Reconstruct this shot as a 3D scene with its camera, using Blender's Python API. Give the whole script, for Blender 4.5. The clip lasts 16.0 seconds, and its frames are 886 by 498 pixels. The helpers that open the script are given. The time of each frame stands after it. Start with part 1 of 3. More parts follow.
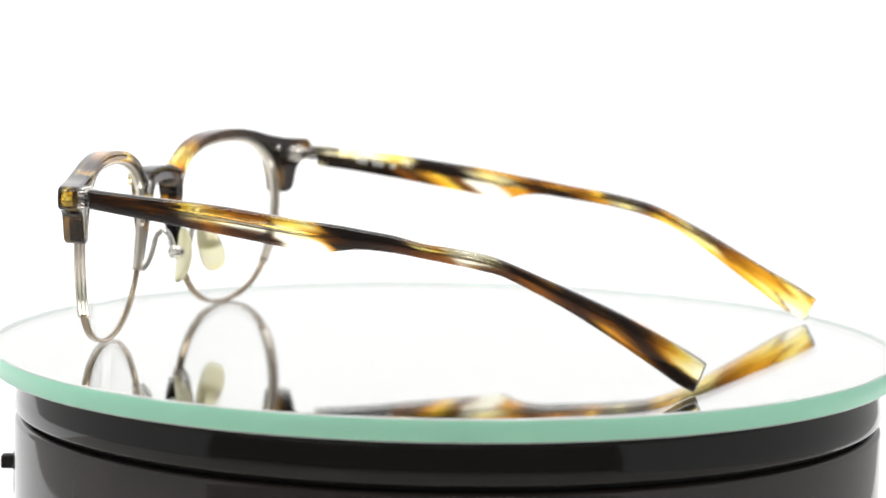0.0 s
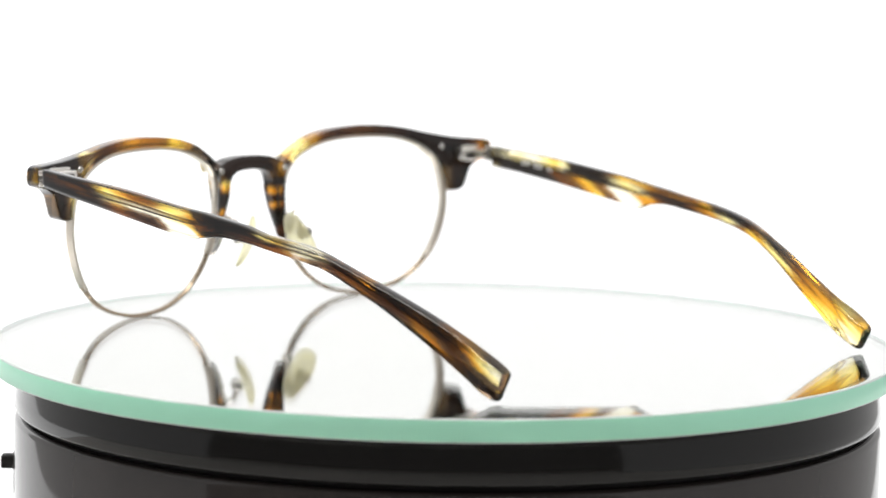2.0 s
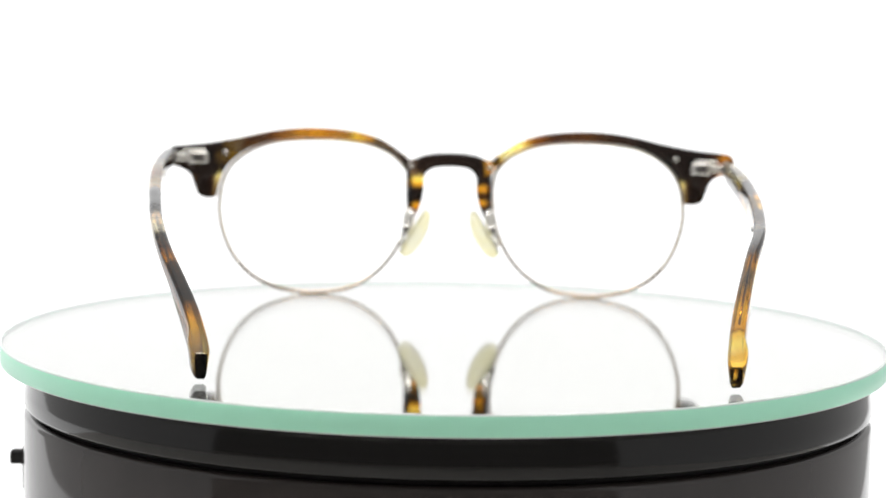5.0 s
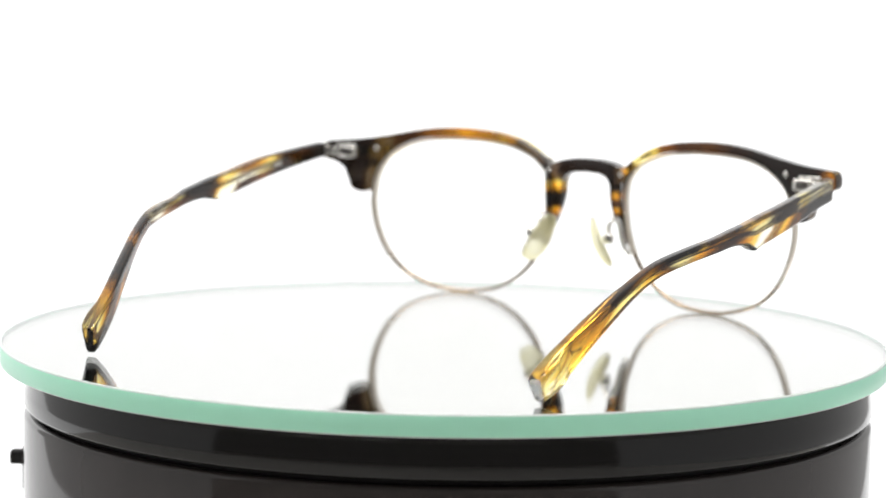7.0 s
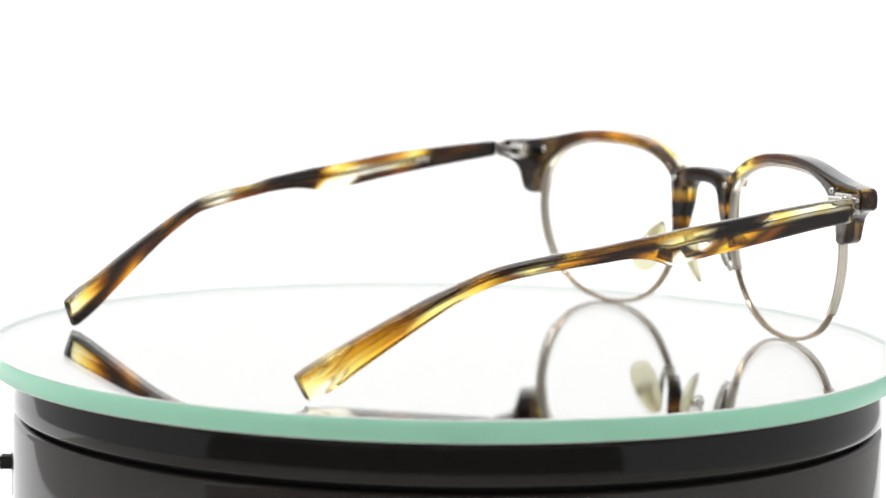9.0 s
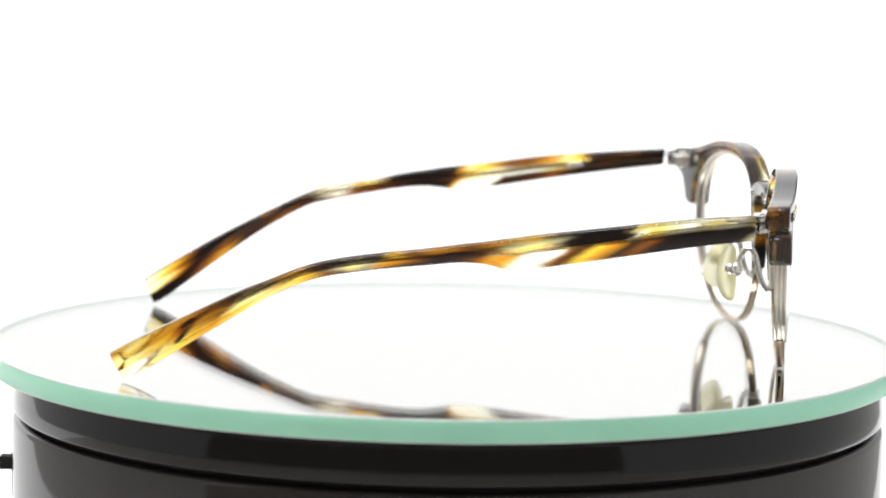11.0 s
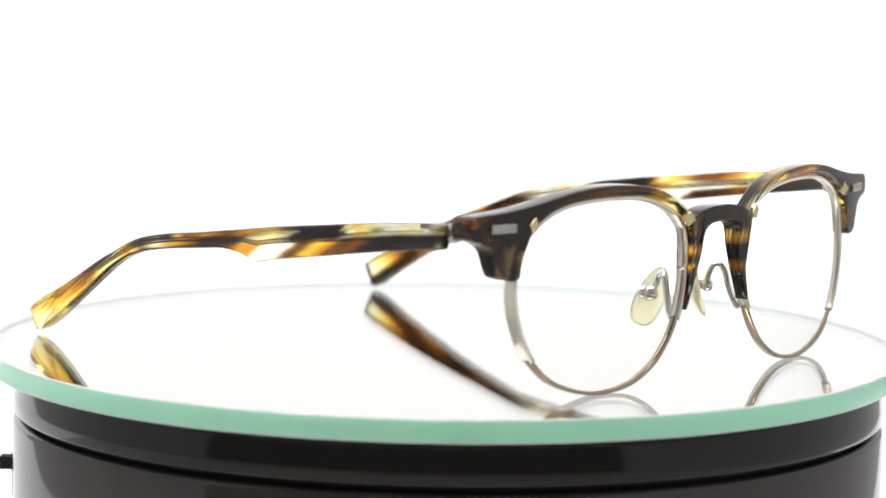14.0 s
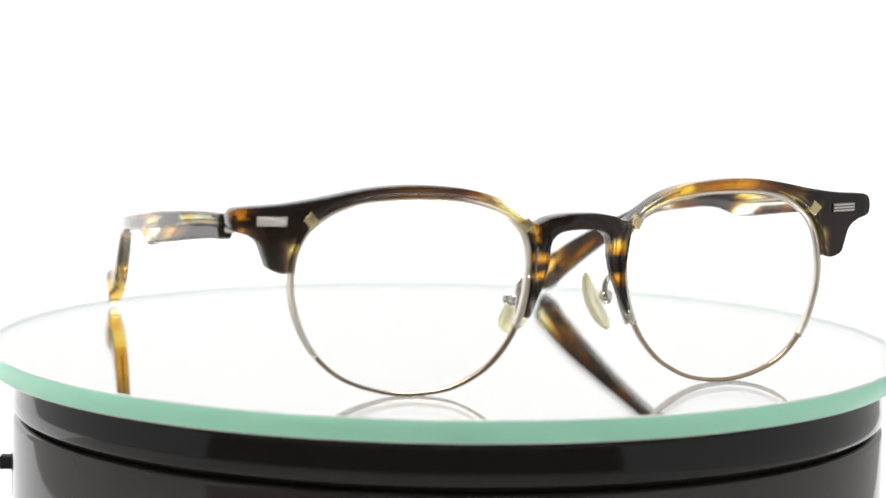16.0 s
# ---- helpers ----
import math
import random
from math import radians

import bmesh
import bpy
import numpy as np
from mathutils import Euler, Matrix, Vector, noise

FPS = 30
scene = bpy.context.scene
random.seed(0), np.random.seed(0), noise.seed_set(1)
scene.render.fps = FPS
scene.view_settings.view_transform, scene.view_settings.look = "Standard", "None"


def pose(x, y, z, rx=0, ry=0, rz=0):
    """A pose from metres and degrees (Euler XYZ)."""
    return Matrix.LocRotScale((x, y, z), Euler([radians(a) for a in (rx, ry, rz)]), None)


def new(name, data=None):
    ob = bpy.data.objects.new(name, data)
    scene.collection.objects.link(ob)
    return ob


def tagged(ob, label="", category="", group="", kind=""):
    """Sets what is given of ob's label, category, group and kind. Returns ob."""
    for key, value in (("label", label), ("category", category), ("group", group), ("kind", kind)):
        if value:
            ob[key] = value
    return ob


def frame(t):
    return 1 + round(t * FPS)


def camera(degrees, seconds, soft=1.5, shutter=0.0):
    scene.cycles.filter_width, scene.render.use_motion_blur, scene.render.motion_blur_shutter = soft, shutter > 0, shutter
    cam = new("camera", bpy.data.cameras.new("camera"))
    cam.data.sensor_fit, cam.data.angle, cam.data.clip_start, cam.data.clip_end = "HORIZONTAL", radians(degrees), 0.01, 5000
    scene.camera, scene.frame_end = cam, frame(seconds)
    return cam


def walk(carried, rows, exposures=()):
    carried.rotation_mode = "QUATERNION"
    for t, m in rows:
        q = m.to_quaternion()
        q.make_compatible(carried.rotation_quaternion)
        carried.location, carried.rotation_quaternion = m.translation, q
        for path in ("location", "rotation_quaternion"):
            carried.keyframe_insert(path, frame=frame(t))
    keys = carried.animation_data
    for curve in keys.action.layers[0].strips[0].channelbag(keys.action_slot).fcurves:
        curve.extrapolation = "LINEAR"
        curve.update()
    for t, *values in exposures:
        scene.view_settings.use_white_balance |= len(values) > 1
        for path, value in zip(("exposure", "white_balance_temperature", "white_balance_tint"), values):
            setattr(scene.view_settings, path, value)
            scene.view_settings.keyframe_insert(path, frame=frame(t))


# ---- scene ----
# The eyeglasses turn clockwise on a motor turntable in a white light tent; the camera stands on a tripod.
SPIN_START, SPIN_RATE = 72.66, -14.477      # degrees, degrees per second
EYE = Vector((0.0, -0.6852, 0.1035))
VIEW = Vector((-0.00254, 0.99284, -0.11945))
TURN = (83.139, -0.912, 0.2565)

cam = camera(16.97, 16.0, soft=1.5)
cam.data.dof.use_dof, cam.data.dof.focus_distance, cam.data.dof.aperture_fstop = True, 0.652, 16.0


def standing(back):
    """The camera's pose, drawn back by so many metres along its line of sight."""
    p = EYE - VIEW * back
    return pose(p.x, p.y, p.z, *TURN)


# the picture narrows a little while the lens focuses farther away
walk(cam, [(0.0, standing(0.0027)), (2.1, standing(0.0027)), (2.5, standing(0.0130)), (3.0, standing(0.0139)),
           (3.6, standing(0.0165)), (4.0, standing(0.0176)), (5.5, standing(0.0178)), (7.0, standing(0.0176)),
           (7.4, standing(0.0075)), (8.0, standing(0.0069)), (8.5, standing(0.0064)), (8.9, standing(0.0004)),
           (10.0, standing(0.0)), (16.0, standing(0.0))], [(0.0, 0.0), (16.0, 0.0)])

# ---- light: a dim room, and the light tent's cloth and backdrop, made to emit ----
world = bpy.data.worlds.new("room")
scene.world = world
world.use_nodes = True
world.node_tree.nodes["Background"].inputs["Color"].default_value = (1.0, 0.95, 0.9, 1)
world.node_tree.nodes["Background"].inputs["Strength"].default_value = 0.22

MM = 0.001


# ---- materials ----
def material(name):
    m = bpy.data.materials.new(name)
    m.use_nodes = True
    nt = m.node_tree
    return m, nt, nt.nodes["Principled BSDF"]


def node(nt, kind, **values):
    n = nt.nodes.new(kind)
    for key, value in values.items():
        n.inputs[key].default_value = value
    return n


def maths(nt, op, a, b=None):
    n = nt.nodes.new("ShaderNodeMath")
    n.operation = op
    for i, v in enumerate((a, b)):
        if v is None:
            continue
        if hasattr(v, "is_linked"):
            nt.links.new(v, n.inputs[i])
        else:
            n.inputs[i].default_value = v
    return n.outputs[0]


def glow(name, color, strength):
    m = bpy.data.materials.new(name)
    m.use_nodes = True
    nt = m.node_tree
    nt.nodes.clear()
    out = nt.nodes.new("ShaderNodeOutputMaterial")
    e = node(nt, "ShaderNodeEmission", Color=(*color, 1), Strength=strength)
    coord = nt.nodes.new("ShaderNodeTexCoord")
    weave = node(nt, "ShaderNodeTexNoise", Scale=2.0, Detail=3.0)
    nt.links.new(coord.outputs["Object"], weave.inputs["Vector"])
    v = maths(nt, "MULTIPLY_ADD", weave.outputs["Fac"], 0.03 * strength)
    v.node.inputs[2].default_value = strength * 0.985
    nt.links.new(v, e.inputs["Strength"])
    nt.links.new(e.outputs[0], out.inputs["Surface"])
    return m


TONE = {"K": (0.006, 0.003, 0.002), "N": (0.020, 0.008, 0.004), "B": (0.055, 0.016, 0.004), "R": (0.195, 0.060, 0.004),
        "A": (0.66, 0.29, 0.015), "H": (0.93, 0.59, 0.055), "Y": (0.98, 0.83, 0.30), "P": (0.995, 0.965, 0.78), "G": (0.48, 0.42, 0.24)}


def tone_ramp(nt, place, stops):
    lo, hi = stops[0][0], stops[-1][0]
    fac = maths(nt, "DIVIDE", maths(nt, "SUBTRACT", place, lo), hi - lo)
    ramp = nt.nodes.new("ShaderNodeValToRGB")
    el = ramp.color_ramp.elements
    while len(el) < len(stops):
        el.new(0.5)
    for e, (at, tone) in zip(el, stops):
        e.position, e.color = (at - lo) / (hi - lo), (*TONE[tone], 1)
    nt.links.new(fac, ramp.inputs["Fac"])
    return ramp.outputs["Color"]


def bands(text):
    """Bands of tone from words such as K-76: the tone and its place in millimetres."""
    return sorted((float(w[1:]), w[0]) for w in text.split())


def acetate(name, upper, middle, lower, slant=0.0, wander=5.0, seed=0.0, ragged=0.8, rise=0.0, tail_line=(0.5, 41.0)):
    """Tortoiseshell acetate: three layers of bands along the arm (millimetres), torn into long slanting streaks."""
    m, nt, p = material(name)
    coord = nt.nodes.new("ShaderNodeTexCoord")
    split = nt.nodes.new("ShaderNodeSeparateXYZ")
    nt.links.new(coord.outputs["Object"], split.inputs[0])
    along = maths(nt, "MULTIPLY", split.outputs["Y"], 1000.0)
    z = maths(nt, "MULTIPLY", split.outputs["Z"], 1000.0)
    flat = maths(nt, "ADD", maths(nt, "MULTIPLY", along, 0.12), 29.0 + rise)
    tail = maths(nt, "ADD", maths(nt, "MULTIPLY", along, tail_line[0]), tail_line[1])
    high = maths(nt, "DIVIDE", maths(nt, "SUBTRACT", z, maths(nt, "MINIMUM", flat, tail)), 2.6)
    grain = nt.nodes.new("ShaderNodeCombineXYZ")
    nt.links.new(maths(nt, "MULTIPLY", split.outputs["X"], 260.0), grain.inputs["X"])
    nt.links.new(maths(nt, "MULTIPLY_ADD", along, 0.04), grain.inputs["Y"])
    grain.inputs["Y"].links[0].from_node.inputs[2].default_value = seed * 1.7
    nt.links.new(maths(nt, "MULTIPLY_ADD", high, 1.0), grain.inputs["Z"])
    grain.inputs["Z"].links[0].from_node.inputs[2].default_value = seed
    n1 = node(nt, "ShaderNodeTexNoise", Scale=1.0, Detail=2.0, Roughness=0.5, Distortion=0.5)
    nt.links.new(grain.outputs[0], n1.inputs["Vector"])
    n2 = node(nt, "ShaderNodeTexNoise", Scale=3.1, Detail=2.0, Roughness=0.55)
    nt.links.new(grain.outputs[0], n2.inputs["Vector"])
    w1 = maths(nt, "MULTIPLY", maths(nt, "SUBTRACT", n1.outputs["Fac"], 0.5), wander * 5.0)
    w2 = maths(nt, "MULTIPLY", maths(nt, "SUBTRACT", n2.outputs["Fac"], 0.5), wander * 1.5)
    place = maths(nt, "ADD", along, maths(nt, "ADD", w1, w2))
    layer = maths(nt, "ADD", high, maths(nt, "MULTIPLY", maths(nt, "SUBTRACT", n1.outputs["Fac"], 0.5), ragged * 5.0))
    color = None
    for centre, edge, text in ((-0.7, 0.0, lower), (0.0, -0.34, middle), (0.7, 0.34, upper)):
        lean = maths(nt, "MULTIPLY", maths(nt, "SUBTRACT", high, centre), slant)
        tone = tone_ramp(nt, maths(nt, "ADD", place, lean), bands(text))
        if color is None:
            color = tone
            continue
        soft = nt.nodes.new("ShaderNodeMapRange")
        soft.interpolation_type = "SMOOTHSTEP"
        soft.inputs["From Min"].default_value, soft.inputs["From Max"].default_value = edge - 0.16, edge + 0.16
        nt.links.new(layer, soft.inputs["Value"])
        mix = nt.nodes.new("ShaderNodeMix")
        mix.data_type = "RGBA"
        nt.links.new(soft.outputs["Result"], mix.inputs["Factor"])
        nt.links.new(color, mix.inputs["A"])
        nt.links.new(tone, mix.inputs["B"])
        color = mix.outputs["Result"]
    nt.links.new(color, p.inputs["Base Color"])
    p.inputs["Transmission Weight"].default_value = 1.0
    p.inputs["IOR"].default_value = 1.49
    rough = node(nt, "ShaderNodeTexNoise", Scale=900.0, Detail=2.0)
    nt.links.new(coord.outputs["Object"], rough.inputs["Vector"])
    nt.links.new(maths(nt, "MULTIPLY", rough.outputs["Fac"], 0.035), p.inputs["Roughness"])
    return m


def metal(name, color, rough, wear=0.1):
    m, nt, p = material(name)
    p.inputs["Metallic"].default_value = 1.0
    coord = nt.nodes.new("ShaderNodeTexCoord")
    n = node(nt, "ShaderNodeTexNoise", Scale=1400.0, Detail=3.0)
    nt.links.new(coord.outputs["Object"], n.inputs["Vector"])
    mix = nt.nodes.new("ShaderNodeMix")
    mix.data_type = "RGBA"
    mix.inputs["A"].default_value = (*[c * (1 - wear) for c in color], 1)
    mix.inputs["B"].default_value = (*color, 1)
    nt.links.new(n.outputs["Fac"], mix.inputs["Factor"])
    nt.links.new(mix.outputs["Result"], p.inputs["Base Color"])
    r = maths(nt, "MULTIPLY_ADD", n.outputs["Fac"], rough * 0.5)
    r.node.inputs[2].default_value = rough * 0.75
    nt.links.new(r, p.inputs["Roughness"])
    return m


def front_acetate():
    """The front's laminate: other bands before than behind, cross bands on the nose legs."""
    m, nt, p = material("tortoise_front")
    coord = nt.nodes.new("ShaderNodeTexCoord")
    split = nt.nodes.new("ShaderNodeSeparateXYZ")
    nt.links.new(coord.outputs["Object"], split.inputs[0])
    x, y, z = (maths(nt, "MULTIPLY", split.outputs[k], 1000.0) for k in "XYZ")
    n1 = node(nt, "ShaderNodeTexNoise", Scale=170.0, Detail=3.0, Roughness=0.55, Distortion=0.4)
    nt.links.new(coord.outputs["Object"], n1.inputs["Vector"])
    n2 = node(nt, "ShaderNodeTexNoise", Scale=620.0, Detail=3.0, Roughness=0.6)
    nt.links.new(coord.outputs["Object"], n2.inputs["Vector"])
    w1, w2 = maths(nt, "SUBTRACT", n1.outputs["Fac"], 0.5), maths(nt, "SUBTRACT", n2.outputs["Fac"], 0.5)
    drift = maths(nt, "ADD", maths(nt, "MULTIPLY", w1, 9.0), maths(nt, "MULTIPLY", w2, 2.0))
    along = maths(nt, "ADD", x, drift)

    def blend(value, low, high, a, b):
        soft = nt.nodes.new("ShaderNodeMapRange")
        soft.interpolation_type = "SMOOTHSTEP"
        soft.inputs["From Min"].default_value, soft.inputs["From Max"].default_value = low, high
        nt.links.new(value, soft.inputs["Value"])
        mix = nt.nodes.new("ShaderNodeMix")
        mix.data_type = "RGBA"
        nt.links.new(soft.outputs["Result"], mix.inputs["Factor"])
        nt.links.new(a, mix.inputs["A"])
        nt.links.new(b, mix.inputs["B"])
        return mix.outputs["Result"]

    rear = tone_ramp(nt, along, bands("H-73 K-71 K-60 H-57 Y-55 R-53 B-50 R-46 A-42 R-37 A-31 H-26 R-22.5 K-20 N-9 K8 A11 Y13.5 Y16 H18.5 R22 B27 R36 B43 K49 K66 N69 A71 N76"))
    fore = tone_ramp(nt, along, bands("K-76 K-56 N-48 B-42 A-37 R-32 B-27 H-22 Y-17 P-13 K-9.5 K9 A11 Y14 Y17 R21 N26 N34 K42 K66 B69 R71 N76"))
    depth = maths(nt, "ADD", y, maths(nt, "MULTIPLY", maths(nt, "MULTIPLY", x, x), 0.00197))
    # the metal rim's pale reflection, painted yellow into the acetate along one lens's outer edge
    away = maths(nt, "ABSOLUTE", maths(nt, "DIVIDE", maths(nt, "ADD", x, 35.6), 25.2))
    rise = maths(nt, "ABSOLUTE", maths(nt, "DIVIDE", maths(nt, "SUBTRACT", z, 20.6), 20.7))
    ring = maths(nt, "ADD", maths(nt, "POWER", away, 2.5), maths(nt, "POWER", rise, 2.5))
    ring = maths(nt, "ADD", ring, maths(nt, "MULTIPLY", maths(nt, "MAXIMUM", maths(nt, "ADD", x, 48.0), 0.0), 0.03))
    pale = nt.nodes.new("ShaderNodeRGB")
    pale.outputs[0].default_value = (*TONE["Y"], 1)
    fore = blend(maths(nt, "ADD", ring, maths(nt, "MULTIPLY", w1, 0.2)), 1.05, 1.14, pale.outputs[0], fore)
    brow = blend(maths(nt, "ADD", depth, maths(nt, "MULTIPLY", w1, 3.0)), 74.0, 76.0, rear, fore)
    side = maths(nt, "SIGN", x)
    level = maths(nt, "MULTIPLY", maths(nt, "ADD", z, maths(nt, "MULTIPLY", drift, 0.25)), side)
    still = maths(nt, "ADD", x, maths(nt, "MULTIPLY", w2, 1.5))
    legs = tone_ramp(nt, level, bands("H-36 Y-33 H-30.2 A-29.2 K-28.2 K-24.8 A-23.7 R-22.2 K-21 K-18.5 B-15 N15 B18.5 K20 K22.6 B23.4 A24.6 K25.9 B27 A28.3 K30 K36"))
    lugs = tone_ramp(nt, still, bands("R-69 N-66.8 K-65.6 K-64.6 K-62.3 B-61.6 Y-60.4 Y-57 K-20 K20 Y57 Y60.4 B61.6 K62.3 K64.6 K65.6 N66.8 R69"))
    low = blend(maths(nt, "ABSOLUTE", x), 20.0, 24.0, legs, lugs)
    nt.links.new(blend(maths(nt, "ADD", z, maths(nt, "MULTIPLY", w1, 5.0)), 31.0, 32.6, low, brow), p.inputs["Base Color"])
    p.inputs["Transmission Weight"].default_value = 1.0
    p.inputs["IOR"].default_value = 1.49
    nt.links.new(maths(nt, "MULTIPLY", n2.outputs["Fac"], 0.07), p.inputs["Roughness"])
    return m


FRONT = front_acetate()
LEFT_ARM = acetate("tortoise_left_arm",
                   "K62 K44 B41 H38 Y35 A31 R26 R19 H13 Y9 A7 K5 K-9 B-11 Y-14 H-19 G-22 P-26 G-30 N-33 B-37 A-41 N-43 K-46 K-60 R-63 A-65.5 H-68 Y-70.5 P-74 P-76",
                   "N62 B56 R46 N40 G37 Y33 P27 P18 Y11 A8 B5 K0 N-8 B-12 R-20 P-24 G-30 N-34 N-40 N-46 B-50 R-54 N-58 N-61.5 R-63.5 A-65.5 Y-69 P-72.5 P-76",
                   "K62 K38 B34 R31 B27 N20 B17.5 P15 P6 A4.5 K3 K-9 B-12 R-18 R-24 N-29 B-34 R-40 B-46 N-51 A-55 R-59 N-62 K-65 K-76", -4.5, 1.1, 1.0, 0.22, 1.5, (0.60, 46.7))
RIGHT_ARM = acetate("tortoise_right_arm",
                    "G62 P56 P46 Y40 H37 Y34.5 N33 K31 K19 B16 A12 A6 R1 A-6 R-12 H-15 N-18 K-21 K-28 R-31 R-35 N-42 N-48 R-54 A-60 A-65.3 R-66.8 H-68.3 Y-72 A-75.5",
                    "H62 G58.5 P56 Y50 P44 Y40 H37 P34 K32 K20 G17 Y12 G7 B4 N0 N-8 R-11 A-18 G-21 Y-24 G-27 N-30 B-33 A-37 Y-42 Y-47 R-51 A-60 H-65 Y-69 Y-76",
                    "G62 K59 K44 K41 N39 R36 N32 A28 H25 B22 R20 P17.5 P11 A8 A3 R0 N-5 K-9 K-28 R-31 H-36 Y-42 H-48 A-54 H-60 Y-65.3 R-66.6 P-68 Y-76", -4.5, 1.1, 7.0, 0.22, 0.0, (0.56, 44.2))
SILVER = metal("polished_silver", (0.70, 0.67, 0.63), 0.14)
RIM_METAL = metal("antique_gold_rim", (0.52, 0.41, 0.295), 0.16)
RIM_SIDE = metal("brushed_pale_gold", (0.98, 0.91, 0.80), 0.32)
BRIGHT = metal("bright_silver", (0.93, 0.91, 0.87), 0.24)
BRASS = metal("pale_brass", (0.72, 0.60, 0.34), 0.25)
DARK_STEEL = metal("dark_steel", (0.22, 0.21, 0.20), 0.25)


def clear_lens():
    m, nt, p = material("clear_lens")
    p.inputs["Base Color"].default_value = (0.995, 0.997, 0.99, 1)
    p.inputs["Transmission Weight"].default_value = 1.0
    p.inputs["IOR"].default_value = 1.12
    p.inputs["Roughness"].default_value = 0.0
    return m


def silicone():
    """Milky yellow silicone: partly clear, partly passing light on diffusely."""
    m, nt, p = material("yellowed_silicone")
    coord = nt.nodes.new("ShaderNodeTexCoord")
    n = node(nt, "ShaderNodeTexNoise", Scale=260.0, Detail=2.0)
    nt.links.new(coord.outputs["Object"], n.inputs["Vector"])
    ramp = nt.nodes.new("ShaderNodeValToRGB")
    ramp.color_ramp.elements[0].color, ramp.color_ramp.elements[1].color = (1.0, 0.955, 0.64, 1), (1.0, 0.975, 0.78, 1)
    ramp.color_ramp.elements[0].position, ramp.color_ramp.elements[1].position = 0.35, 0.65
    nt.links.new(n.outputs["Fac"], ramp.inputs["Fac"])
    nt.links.new(ramp.outputs["Color"], p.inputs["Base Color"])
    p.inputs["Transmission Weight"].default_value = 0.8
    p.inputs["Roughness"].default_value = 0.3
    p.inputs["IOR"].default_value = 1.2
    milk = nt.nodes.new("ShaderNodeBsdfTranslucent")
    nt.links.new(ramp.outputs["Color"], milk.inputs["Color"])
    both = nt.nodes.new("ShaderNodeMixShader")
    both.inputs["Fac"].default_value = 0.12
    nt.links.new(p.outputs[0], both.inputs[1])
    nt.links.new(milk.outputs[0], both.inputs[2])
    nt.links.new(both.outputs[0], nt.nodes["Material Output"].inputs["Surface"])
    return m


def glass_edge():
    m, nt, p = material("green_glass_edge")
    coord = nt.nodes.new("ShaderNodeTexCoord")
    n = node(nt, "ShaderNodeTexNoise", Scale=40.0, Detail=4.0)
    nt.links.new(coord.outputs["Object"], n.inputs["Vector"])
    ramp = nt.nodes.new("ShaderNodeValToRGB")
    ramp.color_ramp.elements[0].color, ramp.color_ramp.elements[1].color = (0.44, 0.94, 0.70, 1), (0.48, 0.96, 0.74, 1)
    nt.links.new(n.outputs["Fac"], ramp.inputs["Fac"])
    nt.links.new(ramp.outputs["Color"], p.inputs["Base Color"])
    p.inputs["Roughness"].default_value = 0.35
    return m


def plain(name, color, rough, scale=60.0, vary=0.15, bump=0.0):
    m, nt, p = material(name)
    coord = nt.nodes.new("ShaderNodeTexCoord")
    n = node(nt, "ShaderNodeTexNoise", Scale=scale, Detail=5.0)
    nt.links.new(coord.outputs["Object"], n.inputs["Vector"])
    ramp = nt.nodes.new("ShaderNodeValToRGB")
    ramp.color_ramp.elements[0].color = (*[c * (1 - vary) for c in color], 1)
    ramp.color_ramp.elements[1].color = (*[c * (1 + vary) for c in color], 1)
    nt.links.new(n.outputs["Fac"], ramp.inputs["Fac"])
    nt.links.new(ramp.outputs["Color"], p.inputs["Base Color"])
    r = maths(nt, "MULTIPLY_ADD", n.outputs["Fac"], rough * 0.4)
    r.node.inputs[2].default_value = rough * 0.8
    nt.links.new(r, p.inputs["Roughness"])
    if bump:
        b = node(nt, "ShaderNodeBump", Strength=bump, Distance=0.0002)
        nt.links.new(n.outputs["Fac"], b.inputs["Height"])
        nt.links.new(b.outputs[0], p.inputs["Normal"])
    return m


def top_glass():
    m = bpy.data.materials.new("plate_glass")
    m.use_nodes = True
    nt = m.node_tree
    nt.nodes.clear()
    out = nt.nodes.new("ShaderNodeOutputMaterial")
    g = node(nt, "ShaderNodeBsdfGlass", Color=(1, 1, 1, 1), Roughness=0.0, IOR=1.52)
    nt.links.new(g.outputs[0], out.inputs["Surface"])
    return m


LENS, PAD, EDGE, PLATE_GLASS = clear_lens(), silicone(), glass_edge(), top_glass()
MIRROR = metal("mirror_silvering", (0.585, 0.59, 0.575), 0.0, 0.01)
BEVEL = plain("ground_glass_edge", (0.70, 0.80, 0.75), 0.3, 80.0, 0.06)
BLACK = plain("black_gloss_plastic", (0.034, 0.029, 0.028), 0.075, 30.0, 0.4)
PLATTER_BLACK = plain("black_platter_plastic", (0.003, 0.0028, 0.0028), 0.09, 30.0, 0.4)
PLATTER_BLACK.node_tree.nodes["Principled BSDF"].inputs["Specular IOR Level"].default_value = 0.4
SLOT = plain("black_gap", (0.004, 0.004, 0.004), 0.7, 30.0, 0.2)
PRINT = plain("white_print", (0.8, 0.8, 0.78), 0.5, 400.0, 0.05)
PAPER = plain("white_sweep", (0.82, 0.82, 0.82), 0.8, 12.0, 0.02)
TABLE = plain("white_table", (0.72, 0.70, 0.67), 0.5, 9.0, 0.12, 0.2)
# backdrop and tent cloth emit, in place of lamplight falling on and through them
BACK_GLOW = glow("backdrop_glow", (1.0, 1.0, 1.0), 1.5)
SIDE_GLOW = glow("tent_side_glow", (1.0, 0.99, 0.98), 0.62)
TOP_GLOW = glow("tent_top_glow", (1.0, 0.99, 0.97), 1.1)
